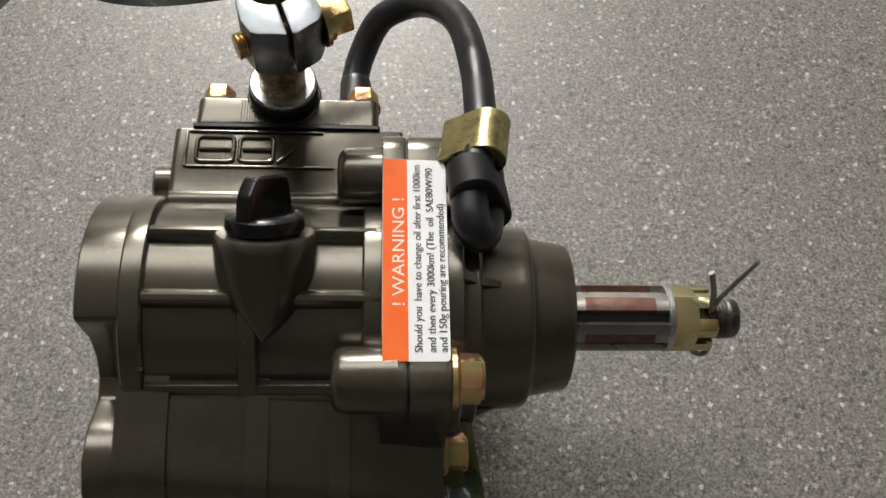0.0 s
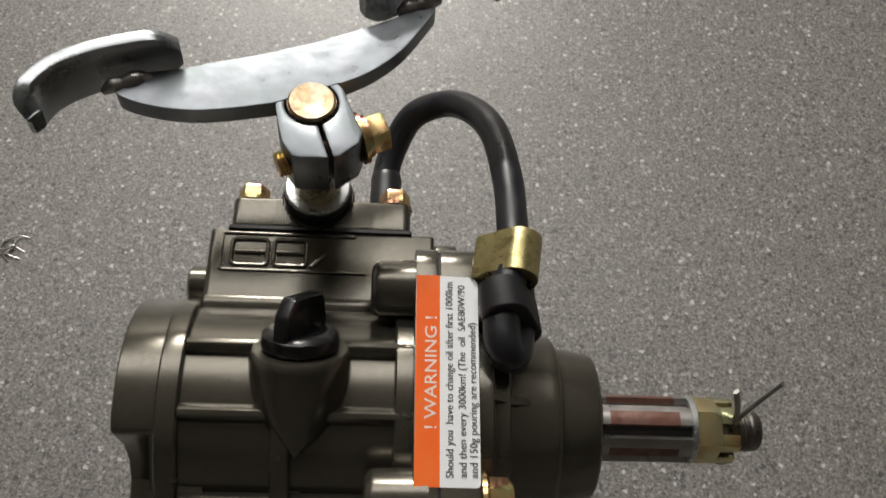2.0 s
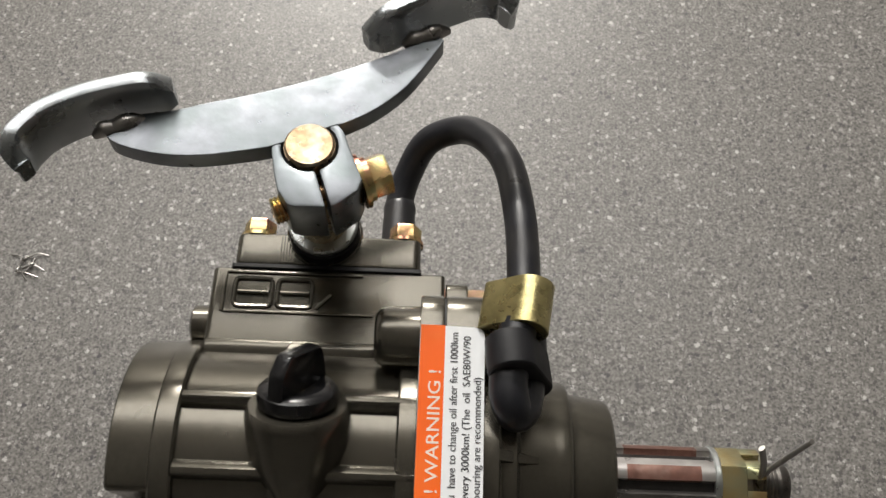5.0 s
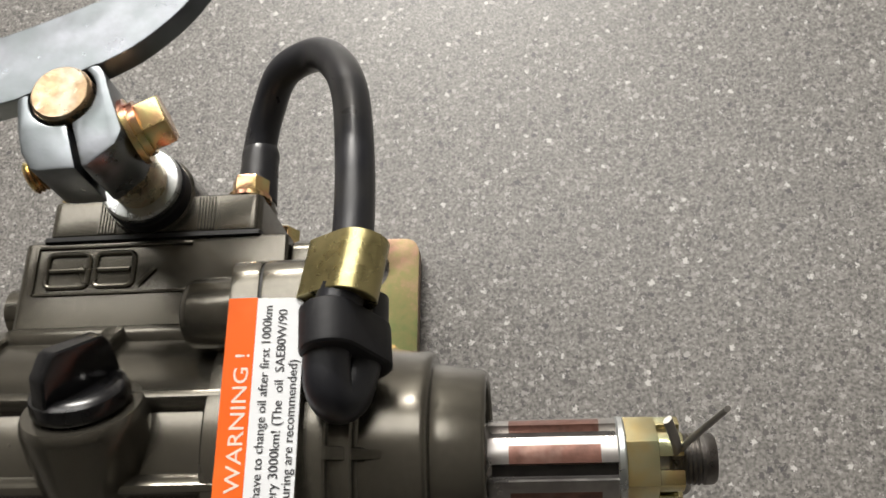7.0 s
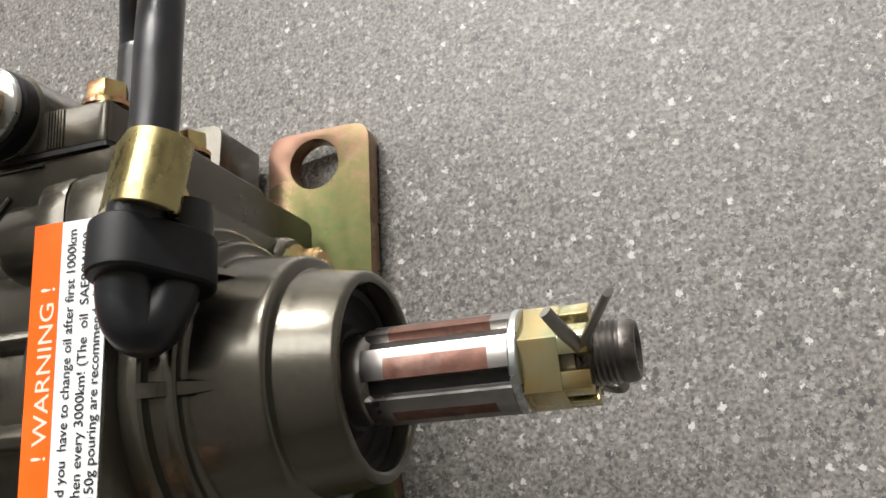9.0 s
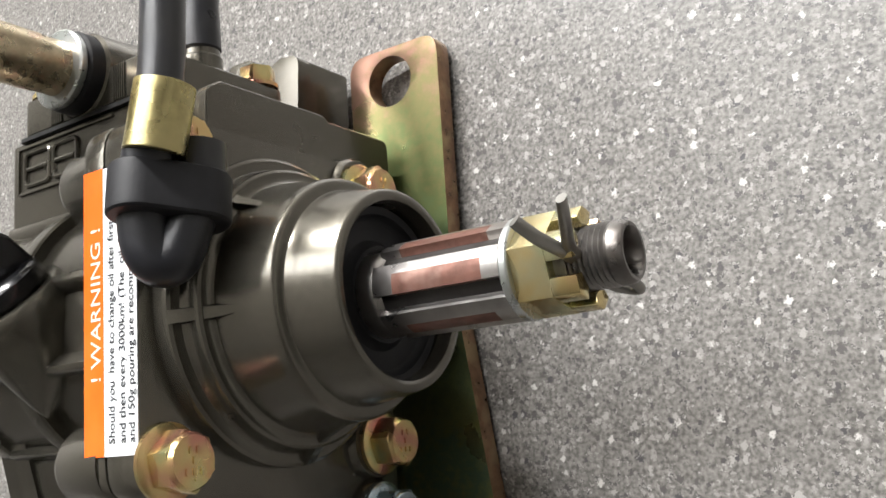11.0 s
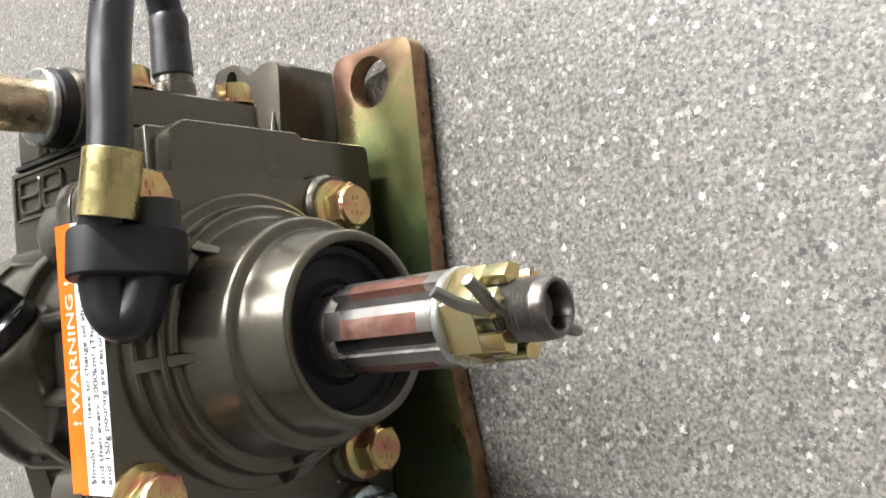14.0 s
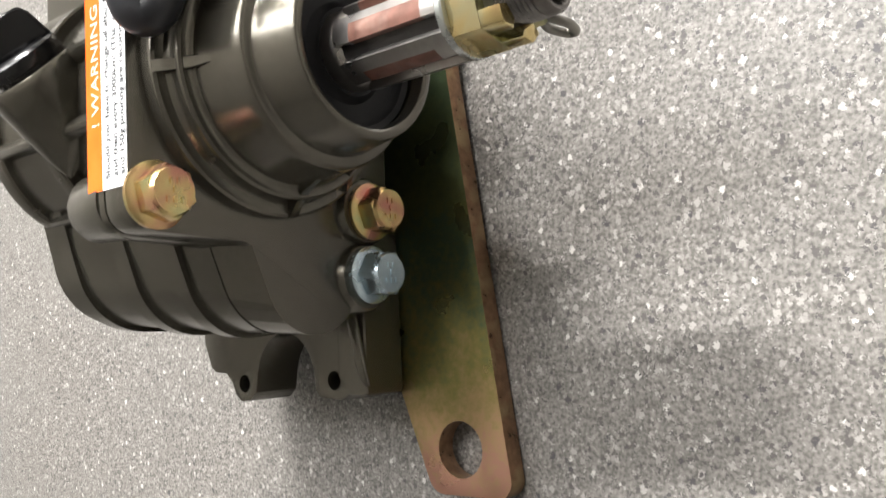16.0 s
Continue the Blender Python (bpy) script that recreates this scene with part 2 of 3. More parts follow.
def rounded(points):
    """An outline from corners (x, y, radius)."""
    out, n = [], len(points)
    for i in range(n):
        x, y, r = points[i]
        p, a, b = Vector((x, y)), Vector(points[i - 1][:2]), Vector(points[(i + 1) % n][:2])
        if r <= 0:
            out.append((x, y))
            continue
        d0, d1 = (a - p).normalized(), (b - p).normalized()
        half = d0.angle(d1) / 2
        cut = min(r / max(math.tan(half), 1e-3), (a - p).length * 0.49, (b - p).length * 0.49)
        for k in range(6):
            s = k / 5
            q = p + d0 * cut * (1 - s) ** 2 + d1 * cut * s ** 2
            out.append((q.x, q.y))
    return out


def prism(outline, axis, lo, hi, width=0.0, segments=2, holes=(), bm=None):
    """A solid of one outline along an axis, with round holes (x, y, r) through it and softened edges."""
    solid = bmesh.new()
    ex, ey, ez = (Vector(a) for a in AXES[axis])
    loops = [outline] + [arc(x, y, r, 0, 360, 24)[:-1] for x, y, r in holes]
    edges = []
    for loop in loops:
        vs = [solid.verts.new(ex * x + ey * y + ez * lo) for x, y in loop]
        edges += [solid.edges.new((vs[i - 1], vs[i])) for i in range(len(vs))]
    if holes:
        faces = [f for f in bmesh.ops.triangle_fill(solid, use_beauty=True, use_dissolve=False, edges=edges)["geom"] if isinstance(f, bmesh.types.BMFace)]
    else:
        faces = [solid.faces.new(solid.verts[:])]
    ext = bmesh.ops.extrude_face_region(solid, geom=faces, use_keep_orig=True)["geom"]
    bmesh.ops.translate(solid, vec=ez * (hi - lo), verts=[g for g in ext if isinstance(g, bmesh.types.BMVert)])
    bmesh.ops.recalc_face_normals(solid, faces=solid.faces)
    bevel(solid, width, segments, 40)
    return joined(bm, solid)


def joined(bm, extra):
    if bm is None:
        return extra
    me = bpy.data.meshes.new("join")
    extra.to_mesh(me)
    extra.free()
    bm.from_mesh(me)
    bpy.data.meshes.remove(me)
    return bm


def lathe(profile, axis="u", at=(0, 0), n=64, bm=None):
    """A turned solid: profile of (along, radius), at an offset in the plane across the axis."""
    solid = bmesh.new()
    ex, ey, ez = (Vector(a) for a in AXES[axis])
    base, rings = ex * at[0] + ey * at[1], []
    for s, r in profile:
        if r <= 1e-6:
            rings.append([solid.verts.new(base + ez * s)] * n)
        else:
            rings.append([solid.verts.new(base + ez * s + r * (ex * math.cos(2 * math.pi * i / n) + ey * math.sin(2 * math.pi * i / n))) for i in range(n)])
    for p, q in zip(rings, rings[1:]):
        for i in range(n):
            corner = [p[i - 1], p[i], q[i], q[i - 1]]
            seen = []
            for c in corner:
                if c not in seen:
                    seen.append(c)
            if len(seen) > 2:
                solid.faces.new(seen)
    return joined(bm, solid)


def swept(points, radii, n=20, bm=None, flat=1.0, caps=True, steps=8):
    """A tube along a smooth curve through the points."""
    solid = bmesh.new()
    P = [Vector(p) for p in points]
    if not isinstance(radii, (list, tuple)):
        radii = [radii] * len(P)
    path = []
    for i in range(len(P) - 1):
        a, b, c, d = P[max(i - 1, 0)], P[i], P[i + 1], P[min(i + 2, len(P) - 1)]
        for k in range(steps):
            t = k / steps
            path.append((0.5 * (2 * b + (c - a) * t + (2 * a - 5 * b + 4 * c - d) * t * t + (3 * b - a - 3 * c + d) * t ** 3), radii[i] * (1 - t) + radii[i + 1] * t))
    path.append((P[-1], radii[-1]))
    side, rings = None, []
    for i, (p, r) in enumerate(path):
        t = (path[min(i + 1, len(path) - 1)][0] - path[max(i - 1, 0)][0]).normalized()
        side = (t.orthogonal() if side is None else side - t * side.dot(t)).normalized()
        up = t.cross(side)
        rings.append([solid.verts.new(p + r * (side * math.cos(2 * math.pi * k / n) + flat * up * math.sin(2 * math.pi * k / n))) for k in range(n)])
    for a, b in zip(rings, rings[1:]):
        for k in range(n):
            solid.faces.new((a[k - 1], a[k], b[k], b[k - 1]))
    if caps:
        solid.faces.new(rings[0])
        solid.faces.new(rings[-1])
    return joined(bm, solid)


def hexagon(across, turn=0):
    return [(across / math.sqrt(3) * math.cos(radians(60 * k + turn)), across / math.sqrt(3) * math.sin(radians(60 * k + turn))) for k in range(6)]


def shifted(outline, x, y):
    return [(a + x, b + y) for a, b in outline]


def hull(circles, n=24):
    """The tight outline round some circles (x, y, r)."""
    pts = sorted({(round(x + r * math.cos(2 * math.pi * k / n), 4), round(y + r * math.sin(2 * math.pi * k / n), 4)) for x, y, r in circles for k in range(n)})

    def half(seq):
        h = []
        for p in seq:
            while len(h) > 1 and (h[-1][0] - h[-2][0]) * (p[1] - h[-2][1]) - (h[-1][1] - h[-2][1]) * (p[0] - h[-2][0]) <= 0:
                h.pop()
            h.append(p)
        return h[:-1]

    return half(pts) + half(pts[::-1])


# ---- setting ----
def slab(name, size, at, mat, label, category):
    bm = bmesh.new()
    bmesh.ops.create_cube(bm, size=1000)
    bmesh.ops.scale(bm, vec=size, verts=bm.verts)
    ob = part(name, bm, mat, None, label, pose(*at))
    return tagged(ob, category=category, kind="structure")


slab("floor", (7.0, 7.0, 0.05), (0, 0, -0.025), FLOOR, "grey speckled terrazzo-look vinyl floor, lightly scuffed", "floor")
slab("wall_north", (7.0, 0.1, 2.6), (0, 3.55, 1.3), WALL, "plain grey-brown painted wall", "wall")
slab("wall_south", (7.0, 0.1, 2.6), (0, -3.55, 1.3), WALL, "plain grey-brown painted wall", "wall")
slab("wall_east", (0.1, 7.0, 2.6), (3.55, 0, 1.3), WALL, "plain grey-brown painted wall", "wall")
slab("wall_west", (0.1, 7.0, 2.6), (-3.55, 0, 1.3), WALL, "plain grey-brown painted wall", "wall")
slab("ceiling", (7.0, 7.0, 0.1), (0, 0, 2.65), CEILING, "plain white painted ceiling", "ceiling")

# ---- the gearbox: u along the output shaft, v across, w up ----
GEARBOX = tagged(new("gearbox"), "bronze-grey cast reverse gearbox with foot lever, standing on the speckled floor", "gearbox")
GEARBOX.matrix_basis = pose(0, 0.129, 0.0722, 0, 4.7, 1.5)
G = GEARBOX

# case: barrel with ribs, tapered lower gallery, notched bell at the closed end
bm = prism(arc(0, 0, 35.4, 0, 360, 96)[:-1], "u", -100, -20, 0.0)
for u0, u1 in ((-65.5, -59.5), (-30, -20)):
    prism(arc(0, 0, 38.9, 0, 360, 96)[:-1], "u", u0, u1, 1.5, 3, bm=bm)
case = part("case", bm, CAST, G)
for ang in (58, 14.5, -18.5, -65, 150, 200):
    a = radians(ang)
    rib = [(-2.9, 30), (2.9, 30), (2.7, 36.4), (1.5, 38.2), (0.8, 39.0), (-0.8, 39.0), (-1.5, 38.2), (-2.7, 36.4)]
    turned = [(x * math.cos(a) + y * math.sin(a), -x * math.sin(a) + y * math.cos(a)) for x, y in rib]
    part("case_rib", prism(turned, "u", -92, -20, 0.5, 2), CAST, case)


def gallery(u0, u1, grow, width, bm=None):
    """A stretch of the lower gallery, which widens towards the flange."""
    def ring(u):
        k = (u + 97) / 80
        return hull([(-8, -4, 27 + grow), (-42 - 9 * k, -9 - 5 * k, 23.5 - 2.5 * k + grow), (-50, -45, 17 + grow)], 48)
    a, b = ring(u0), ring(u1)
    n = min(len(a), len(b), 90)
    a, b = ([r[round(i * (len(r) - 1) / (n - 1))] for i in range(n)] for r in (a, b))
    solid = bmesh.new()
    va = [solid.verts.new((u0, x, y)) for x, y in a]
    vb = [solid.verts.new((u1, x, y)) for x, y in b]
    for i in range(n):
        solid.faces.new((va[i - 1], va[i], vb[i], vb[i - 1]))
    solid.faces.new(va)
    solid.faces.new(vb)
    bevel(solid, width, 2, 50)
    return joined(bm, solid)


bm = gallery(-100, -20, 0, 0.5)
nose_a, nose_b = hull([(-8, -4, 27), (-50.6, -13.9, 20.9)], 48), hull([(-20, -6, 22), (-55, -15, 17.5)], 48)
n = 80
nose_a, nose_b = ([r[round(i * (len(r) - 1) / (n - 1))] for i in range(n)] for r in (nose_a, nose_b))
va, vb = [bm.verts.new((-20.5, x, y)) for x, y in nose_a], [bm.verts.new((-5.5, x, y)) for x, y in nose_b]
for i in range(n):
    bm.faces.new((va[i - 1], va[i], vb[i], vb[i - 1]))
bm.faces.new(vb)
gal = part("lower_gallery", bm, CAST, G)
for u0, u1 in ((-92, -85), (-63, -56.5), (-39, -33)):
    part("gallery_ring", gallery(u0, u1, 1.7, 1.3), CAST, gal)
bar = [(-34.5, 17.5), (-32.6, 20.6), (-30.2, 19.1), (-30, 14)]
part("gallery_rib", prism(bar, "u", -92, -20, 0.6, 2), CAST, gal)
notched = [(36.8 * math.sin(radians(a)), 36.8 * math.cos(radians(a))) for a in range(170, -29, -6)]
notched += [(-17.5, 31), (-17, 25), (-16, 16), (-18, 6), (-22, 0), (-28, -2), (-34, 0.5), (-40, 4), (-50, 4.5), (-58, 0), (-63, -9), (-63.5, -20), (-59, -31), (-48, -37), (-30, -38), (-12, -38)]
bm = prism(notched, "u", -111, -96, 1.5, 3)
prism(arc(0, 0, 37.6, 0, 360, 96)[:-1], "u", -99, -92, 1.8, 3, bm=bm)
part("end_bell", bm, CAST, G)

# lower clamp seat: two drilled ears with a half-round saddle between them, facing up
saddle = [(-61.8 + 15.6 * math.cos(radians(a)), -88.5 + 17.6 * math.sin(radians(a))) for a in range(168, -1, -12)]
seat = [(-110, -60), (-109, -73), (-105, -82.5), (-102, -84.2), (-96, -84.6), (-92.5, -88), (-90.5, -92.4), (-87, -95), (-81.5, -94.4), (-78.2, -91.5)] + saddle
seat += [(-46, -91), (-44, -93.5), (-33, -94), (-27, -91), (-27, -60)]
part("clamp_seat", prism(seat, "w", -68, -49, 1.1, 2, holes=[(-85, -88.4, 3.0), (-36.6, -87.6, 3.0)]), CAST, G)
part("clamp_web", prism([(-108, -40), (-108, -72), (-96, -78), (-84, -82), (-76, -70), (-48, -70), (-40, -84), (-26, -84), (-26, -40)], "w", -68, -62, 1.5, 2), CAST, G)
block = rounded([(-31, -60, 3), (-31, -86, 3), (-26, -92.5, 4), (-17.5, -92.5, 2), (-17.5, -40, 2), (-28, -40, 3)])
part("end_block", prism(block, "w", -62.8, -45.5, 1.4, 3), CAST, G)
part("block_rib", swept([(-23.4, -58, -45.8), (-22.2, -66, -44.8), (-18.6, -83, -45.0), (-17.8, -89, -46.8)], [1.2, 2.0, 2.0, 1.2], 16), CAST, G)

# flange of the case and the end cover
square = rounded([(43.5, 43, 9), (-45, 43, 9), (-47, 8, 6), (-65, -20, 8), (-66.5, -46, 5), (44, -46, 6)])
part("case_flange", prism(square, "u", -24.5, -17.2, 0.9, 2), CAST, G)
part("gasket", prism([(x * 0.985, y * 0.985) for x, y in square], "u", -17.3, -16.7), CAST_DARK, G)
bm = prism(square, "u", -16.8, -5.2, 0.9, 2)
wing = rounded([(30, 19, 2), (56, 18, 4), (59, 13, 3), (59, -27, 2), (57.5, -29, 1), (57.5, -57, 3), (20, -57, 2)])
prism(wing, "u", -16.8, -9.5, 1.4, 3, bm=bm)
part("end_cover", bm, CAST, G)
# bolt bosses behind the flange
for v, w, depth in ((-36, 34, -38), (31, 33.0, -38), (36, -34, -40)):
    bm = lathe([(depth, 0), (depth, 6.5), (depth + 1.2, 8.4), (depth + 3, 9.2), (-20, 9.6), (-20, 0)], "u", (v, w), 32)
    part("bolt_boss", bm, CAST, G)
# bearing boss, turned
SHAFT_AT = Matrix.Translation((-1.2 * MM, -1.8 * MM, 1.3 * MM))
BOSS_AT = Matrix.Translation((-1.4 * MM, -1.2 * MM, 0.2 * MM))
bm = lathe([(-8, 0), (-8, 39.2), (-2.0, 39.0), (-0.6, 39.1), (0.6, 38.9), (1.1, 38.1), (1.0, 36.9), (1.2, 35.7), (2.0, 35.1), (4.0, 34.8), (5.0, 35.0), (6.0, 34.8), (6.5, 34.1), (6.4, 33.1), (6.6, 32.0), (7.4, 31.2), (9.2, 30.9), (11, 30.6), (16.5, 29.8),
            (19.6, 29.5), (21.6, 29.4), (22.6, 29.1), (23.2, 28.6), (23.5, 27.9), (23.5, 26.8), (23.8, 26.1), (24.6, 25.8), (26.0, 25.6), (35.8, 24.0), (36.6, 23.6), (37.0, 22.9), (37.0, 21.9), (36.5, 21.2), (35.4, 20.9), (22, 20.6), (22, 0)], "u", (0, 0), 128)
part("bearing_boss", bm, CAST, G, "", BOSS_AT)
for ang in (-6, 46, -96, 140, 230):
    a = radians(ang)
    bm = bmesh.new()
    sides = []
    for x in (-1.0, 1.0):
        sides.append([bm.verts.new((u, x * k * math.cos(a) + y * math.sin(a), -x * k * math.sin(a) + y * math.cos(a)))
                      for u, y, k in ((0, 28, 2.4), (0, 39.0, 1.6), (1.5, 38.6, 1.5), (4, 36.0, 1.4), (7.5, 32.8, 1.3), (12, 30.9, 1.0), (14, 29.6, 0.8), (14, 26, 1.8))])
    for i in range(8):
        bm.faces.new((sides[0][i - 1], sides[0][i], sides[1][i], sides[1][i - 1]))
    for side in sides:
        bm.faces.new(side)
    bevel(bm, 0.9, 3, 40)
    part("boss_rib", bm, CAST, G, "", BOSS_AT)
bm = lathe([(21, 0), (31.5, 10.4), (31.5, 11.4), (30.2, 12.2), (29.4, 13.2), (29.4, 17.8), (30.0, 18.6), (31.6, 19.2), (32, 20.9), (24, 20.9), (21, 0)], "u", (0, 0), 64)
part("oil_seal", bm, SEAL, G, "black rubber oil seal", SHAFT_AT)


def flange_bolt(u, v, w, mat, turn, af=12.4, label="", tall=9.0):
    bm = lathe([(u, 0), (u, 8.6), (u + 1.3, 8.7), (u + 2.2, 7.4), (u + 2.4, 0)], "u", (v, w), 40)
    prism(shifted(hexagon(af, turn), v, w), "u", u + 1.8, u + tall - 1.0, 0.35, 2, bm=bm)
    lathe([(u + tall - 1.6, 6.35), (u + tall - 1.0, 6.35), (u + tall, 5.7), (u + tall, 0)], "u", (v, w), 36, bm=bm)
    ob = part("flange_bolt", bm, mat, G, label)
    bars = bmesh.new()
    for k, (dx, n) in enumerate(((-2.2, 3), (0.2, 1), (2.4, 2))):
        for j in range(n):
            prism(shifted([(-0.8, -0.35), (0.8, -0.35), (0.8, 0.35), (-0.8, 0.35)], v + dx, w + (j - (n - 1) / 2) * 2.0), "u", u + tall - 0.1, u + tall + 0.3, 0.2, bm=bars)
    part("head_mark", bars, mat, ob)
    return ob


flange_bolt(-5.2, -36.4, 36.2, GOLD, 12, label="gold zinc flange bolt")
flange_bolt(-5.2, 35.2, 33.8, GOLD, 24)
for v, w in ((35.5, -34), (-36, -35), (-56, -34)):
    part("bolt_seat", lathe([(-8, 0), (-8, 11), (-4.4, 10.4), (-3.2, 9.4), (-3.2, 0)], "u", (v, w), 40), CAST, G)
flange_bolt(-3.2, 34.8, -33.6, GOLD, 5)
flange_bolt(-3.2, -36.2, -36, GOLD, 20)
flange_bolt(-3.2, -55.4, -35, BLUE_ZINC, 28, label="blue zinc drain bolt")

# output shaft
n_sp = 6
outline = []
for k in range(n_sp):
    c = 360 / n_sp * k + 24
    outline += arc(0, 0, 10.9, c - 18, c + 18, 6) + arc(0, 0, 9.0, c + 21, c + 39, 4)
shaft = None
for u0, u1, primed in ((36.6, 42, False), (42, 65, True), (65, 69.3, False)):
    bm = prism(outline, "u", u0, u1)
    bm.normal_update()
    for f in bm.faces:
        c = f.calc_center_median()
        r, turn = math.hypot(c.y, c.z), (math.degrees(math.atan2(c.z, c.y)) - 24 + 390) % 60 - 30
        # groove floors get the darker steel, lands stay bright
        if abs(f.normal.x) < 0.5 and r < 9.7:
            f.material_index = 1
        elif abs(f.normal.x) < 0.5 and primed and turn > -3:
            f.material_index = 2
    if shaft is None:
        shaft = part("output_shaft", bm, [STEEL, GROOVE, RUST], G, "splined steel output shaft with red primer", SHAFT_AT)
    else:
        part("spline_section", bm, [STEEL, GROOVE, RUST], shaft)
bm = lathe([(20, 0), (20, 10.5), (34.8, 10.5), (36.2, 10.2), (37.6, 9.1), (37.6, 0)], "u", (0, 0), 48)
part("shaft_neck", bm, STEEL, shaft)
bm = lathe([(69, 0), (69, 6.6), (82, 6.6)] + [(82 + 0.6 * k, 6.8 if k % 2 else 6.2) for k in range(15)] + [(91.2, 6.7), (93.4, 6.5), (94.2, 5.9), (94.2, 5.2), (93.4, 4.6), (90, 4.0), (88.5, 0)], "u", (0, 0), 40)
part("threaded_end", bm, THREAD, shaft, "threaded shaft end with centre hole")
part("washer", lathe([(69.2, 0), (69.2, 10.9), (69.6, 11.2), (70.9, 11.2), (71.3, 10.9), (71.3, 0)], "u", (0, 0), 48), BRIGHT, G, "bright zinc washer", SHAFT_AT)
nut = part("castle_nut", prism(hexagon(19, 16), "u", 71.3, 79.4, 0.25, 2), PALE_ZINC, G, "gold zinc castle nut", SHAFT_AT)
for k in range(6):
    c = radians(60 * k + 16)
    pts = []
    for sgn in (-1, 1):
        n, tng = c + sgn * math.pi / 6, c + sgn * (math.pi / 6 - math.pi / 2)
        flat = [(9.5 * math.cos(n) + 1.7 * math.cos(tng), 9.5 * math.sin(n) + 1.7 * math.sin(tng)), (6.7 * math.cos(n) + 1.7 * math.cos(tng), 6.7 * math.sin(n) + 1.7 * math.sin(tng))]
        pts.append(flat)
    tip = [(10.75 * math.cos(c - 0.025), 10.75 * math.sin(c - 0.025)), (10.75 * math.cos(c + 0.025), 10.75 * math.sin(c + 0.025))]
    part("crown", prism([pts[0][1], pts[0][0], *tip, pts[1][0], pts[1][1]], "u", 79.35, 85.4, 0.3, 2), PALE_ZINC, nut)

bm = swept([(83.6, -3.2, -10), (83.6, -2.2, -6), (83.8, -0.8, 5), (83.6, 0.6, 10.5), (82.2, 2.4, 17), (80.3, 5.4, 22.4)], [1.3, 1.3, 1.3, 1.45, 1.45, 1.3], 12, flat=0.62)
swept([(85.0, -3.2, -10), (85.0, -2.2, -6), (85.0, -0.4, 5), (85.4, 1.4, 10.5), (89.4, 4.0, 19.4), (93.4, 6.3, 28.2)], [1.3, 1.3, 1.3, 1.45, 1.4, 1.2], 12, bm=bm, flat=0.62)
swept([(83.6, -3.0, -9.4), (82.9, -4.2, -13), (85.2, -5.2, -16.6), (88.0, -5.6, -16.2), (88.4, -4.6, -12.6), (85.0, -3.0, -9.4)], 1.15, 12, bm=bm)
part("cotter_pin", bm, PIN, G, "spread steel cotter pin", SHAFT_AT)

# shift housing
bm = prism(rounded([(-93, 20, 2.5), (-17.2, 20, 1.5), (-17.2, -57, 2), (-93, -57, 2)]), "v", 20, 58.6, 1.6, 3)
part("shift_housing", bm, CAST, G)
bm = lathe([(-99.5, 0), (-99.5, 5), (-98.5, 6.6), (-93, 6.8), (-90, 6.8), (-90, 0)], "u", (42, 9), 32)
part("detent_plug", bm, CAST, G)
# sunk panel with raised cast mark
frame_bm = bmesh.new()
for a, b, c, d in ((-88, 56.3, -44, 57.2), (-88, 42.4, -40, 43.3), (-89, 42.8, -88, 56.9)):
    prism([(a, b), (c, b), (c, d), (a, d)], "w", 19.5, 20.7, 0.4, 2, bm=frame_bm)
part("cast_panel_rim", frame_bm, CAST, G)
for cu, wide in ((-79.0, 12.0), (-65.6, 11.0)):
    mark = bmesh.new()
    outer = rounded([(cu - wide / 2, 44.8, 2), (cu + wide / 2, 44.8, 2), (cu + wide / 2, 54.6, 2), (cu - wide / 2, 54.6, 2)])
    swept([(x, y, 20.2) for x, y in outer + outer[:1]], 0.75, 8, bm=mark, steps=1)
    swept([(cu - wide / 2 + 1, 49.7, 20.2), (cu + wide / 2 - 1, 49.7, 20.2)], 0.75, 8, bm=mark)
    part("cast_mark", mark, CAST, G)
part("cast_stroke", swept([(-58.5, 44.6, 20.2), (-54.0, 49.6, 20.2)], 0.75, 8), CAST, G)
bm = prism(rounded([(-87, 21, 1), (-25, 21, 1), (-25, -28, 3), (-87, -55, 3)]), "v", 58.4, 59.6)
part("cover_gasket", bm, CAST_DARK, G)
bm = prism(rounded([(-86.5, 20.3, 3), (-25.5, 20.3, 3), (-25.5, -28, 4), (-86.5, -28, 4)]), "v", 59.6, 71.5, 1.8, 3)
cover = part("housing_cover", bm, CAST, G)
ser = bmesh.new()
for u in [-72 + 0.9 * k for k in range(6)] + [-43.5 + 0.9 * k for k in range(6)]:
    prism([(u, 60.5), (u + 0.45, 60.5), (u + 0.45, 70.5), (u, 70.5)], "w", 20, 20.75, 0.0, bm=ser)
tagged(part("serration", ser, CAST, cover), kind="stuff")
for u, w in ((-80.5, 14), (-31, 14), (-31, -22)):
    bm = lathe([(71.4, 0), (71.4, 6.2), (72.6, 6.2), (73, 5), (73, 0)], "v", (u, w), 32)
    prism(shifted(hexagon(9.5, 0), u, w), "v", 72.6, 78, 0.5, 2, bm=bm)
    part("cover_bolt", bm, GOLD, G, "gold zinc cover bolt")
AX, AY = -57.6, 71.6
bm = lathe([(-5, 0), (-5, 13), (8, 13), (12, 12.6), (20, 12.6), (21, 11.8), (21, 0)], "w", (AX, AY), 48)
part("shift_boss", bm, CAST, G)
part("dust_seal", lathe([(20.5, 0), (20.5, 11.6), (25, 11.6), (26.2, 10.6), (26.2, 0)], "w", (AX, AY), 48), SEAL, G, "black rubber dust seal")
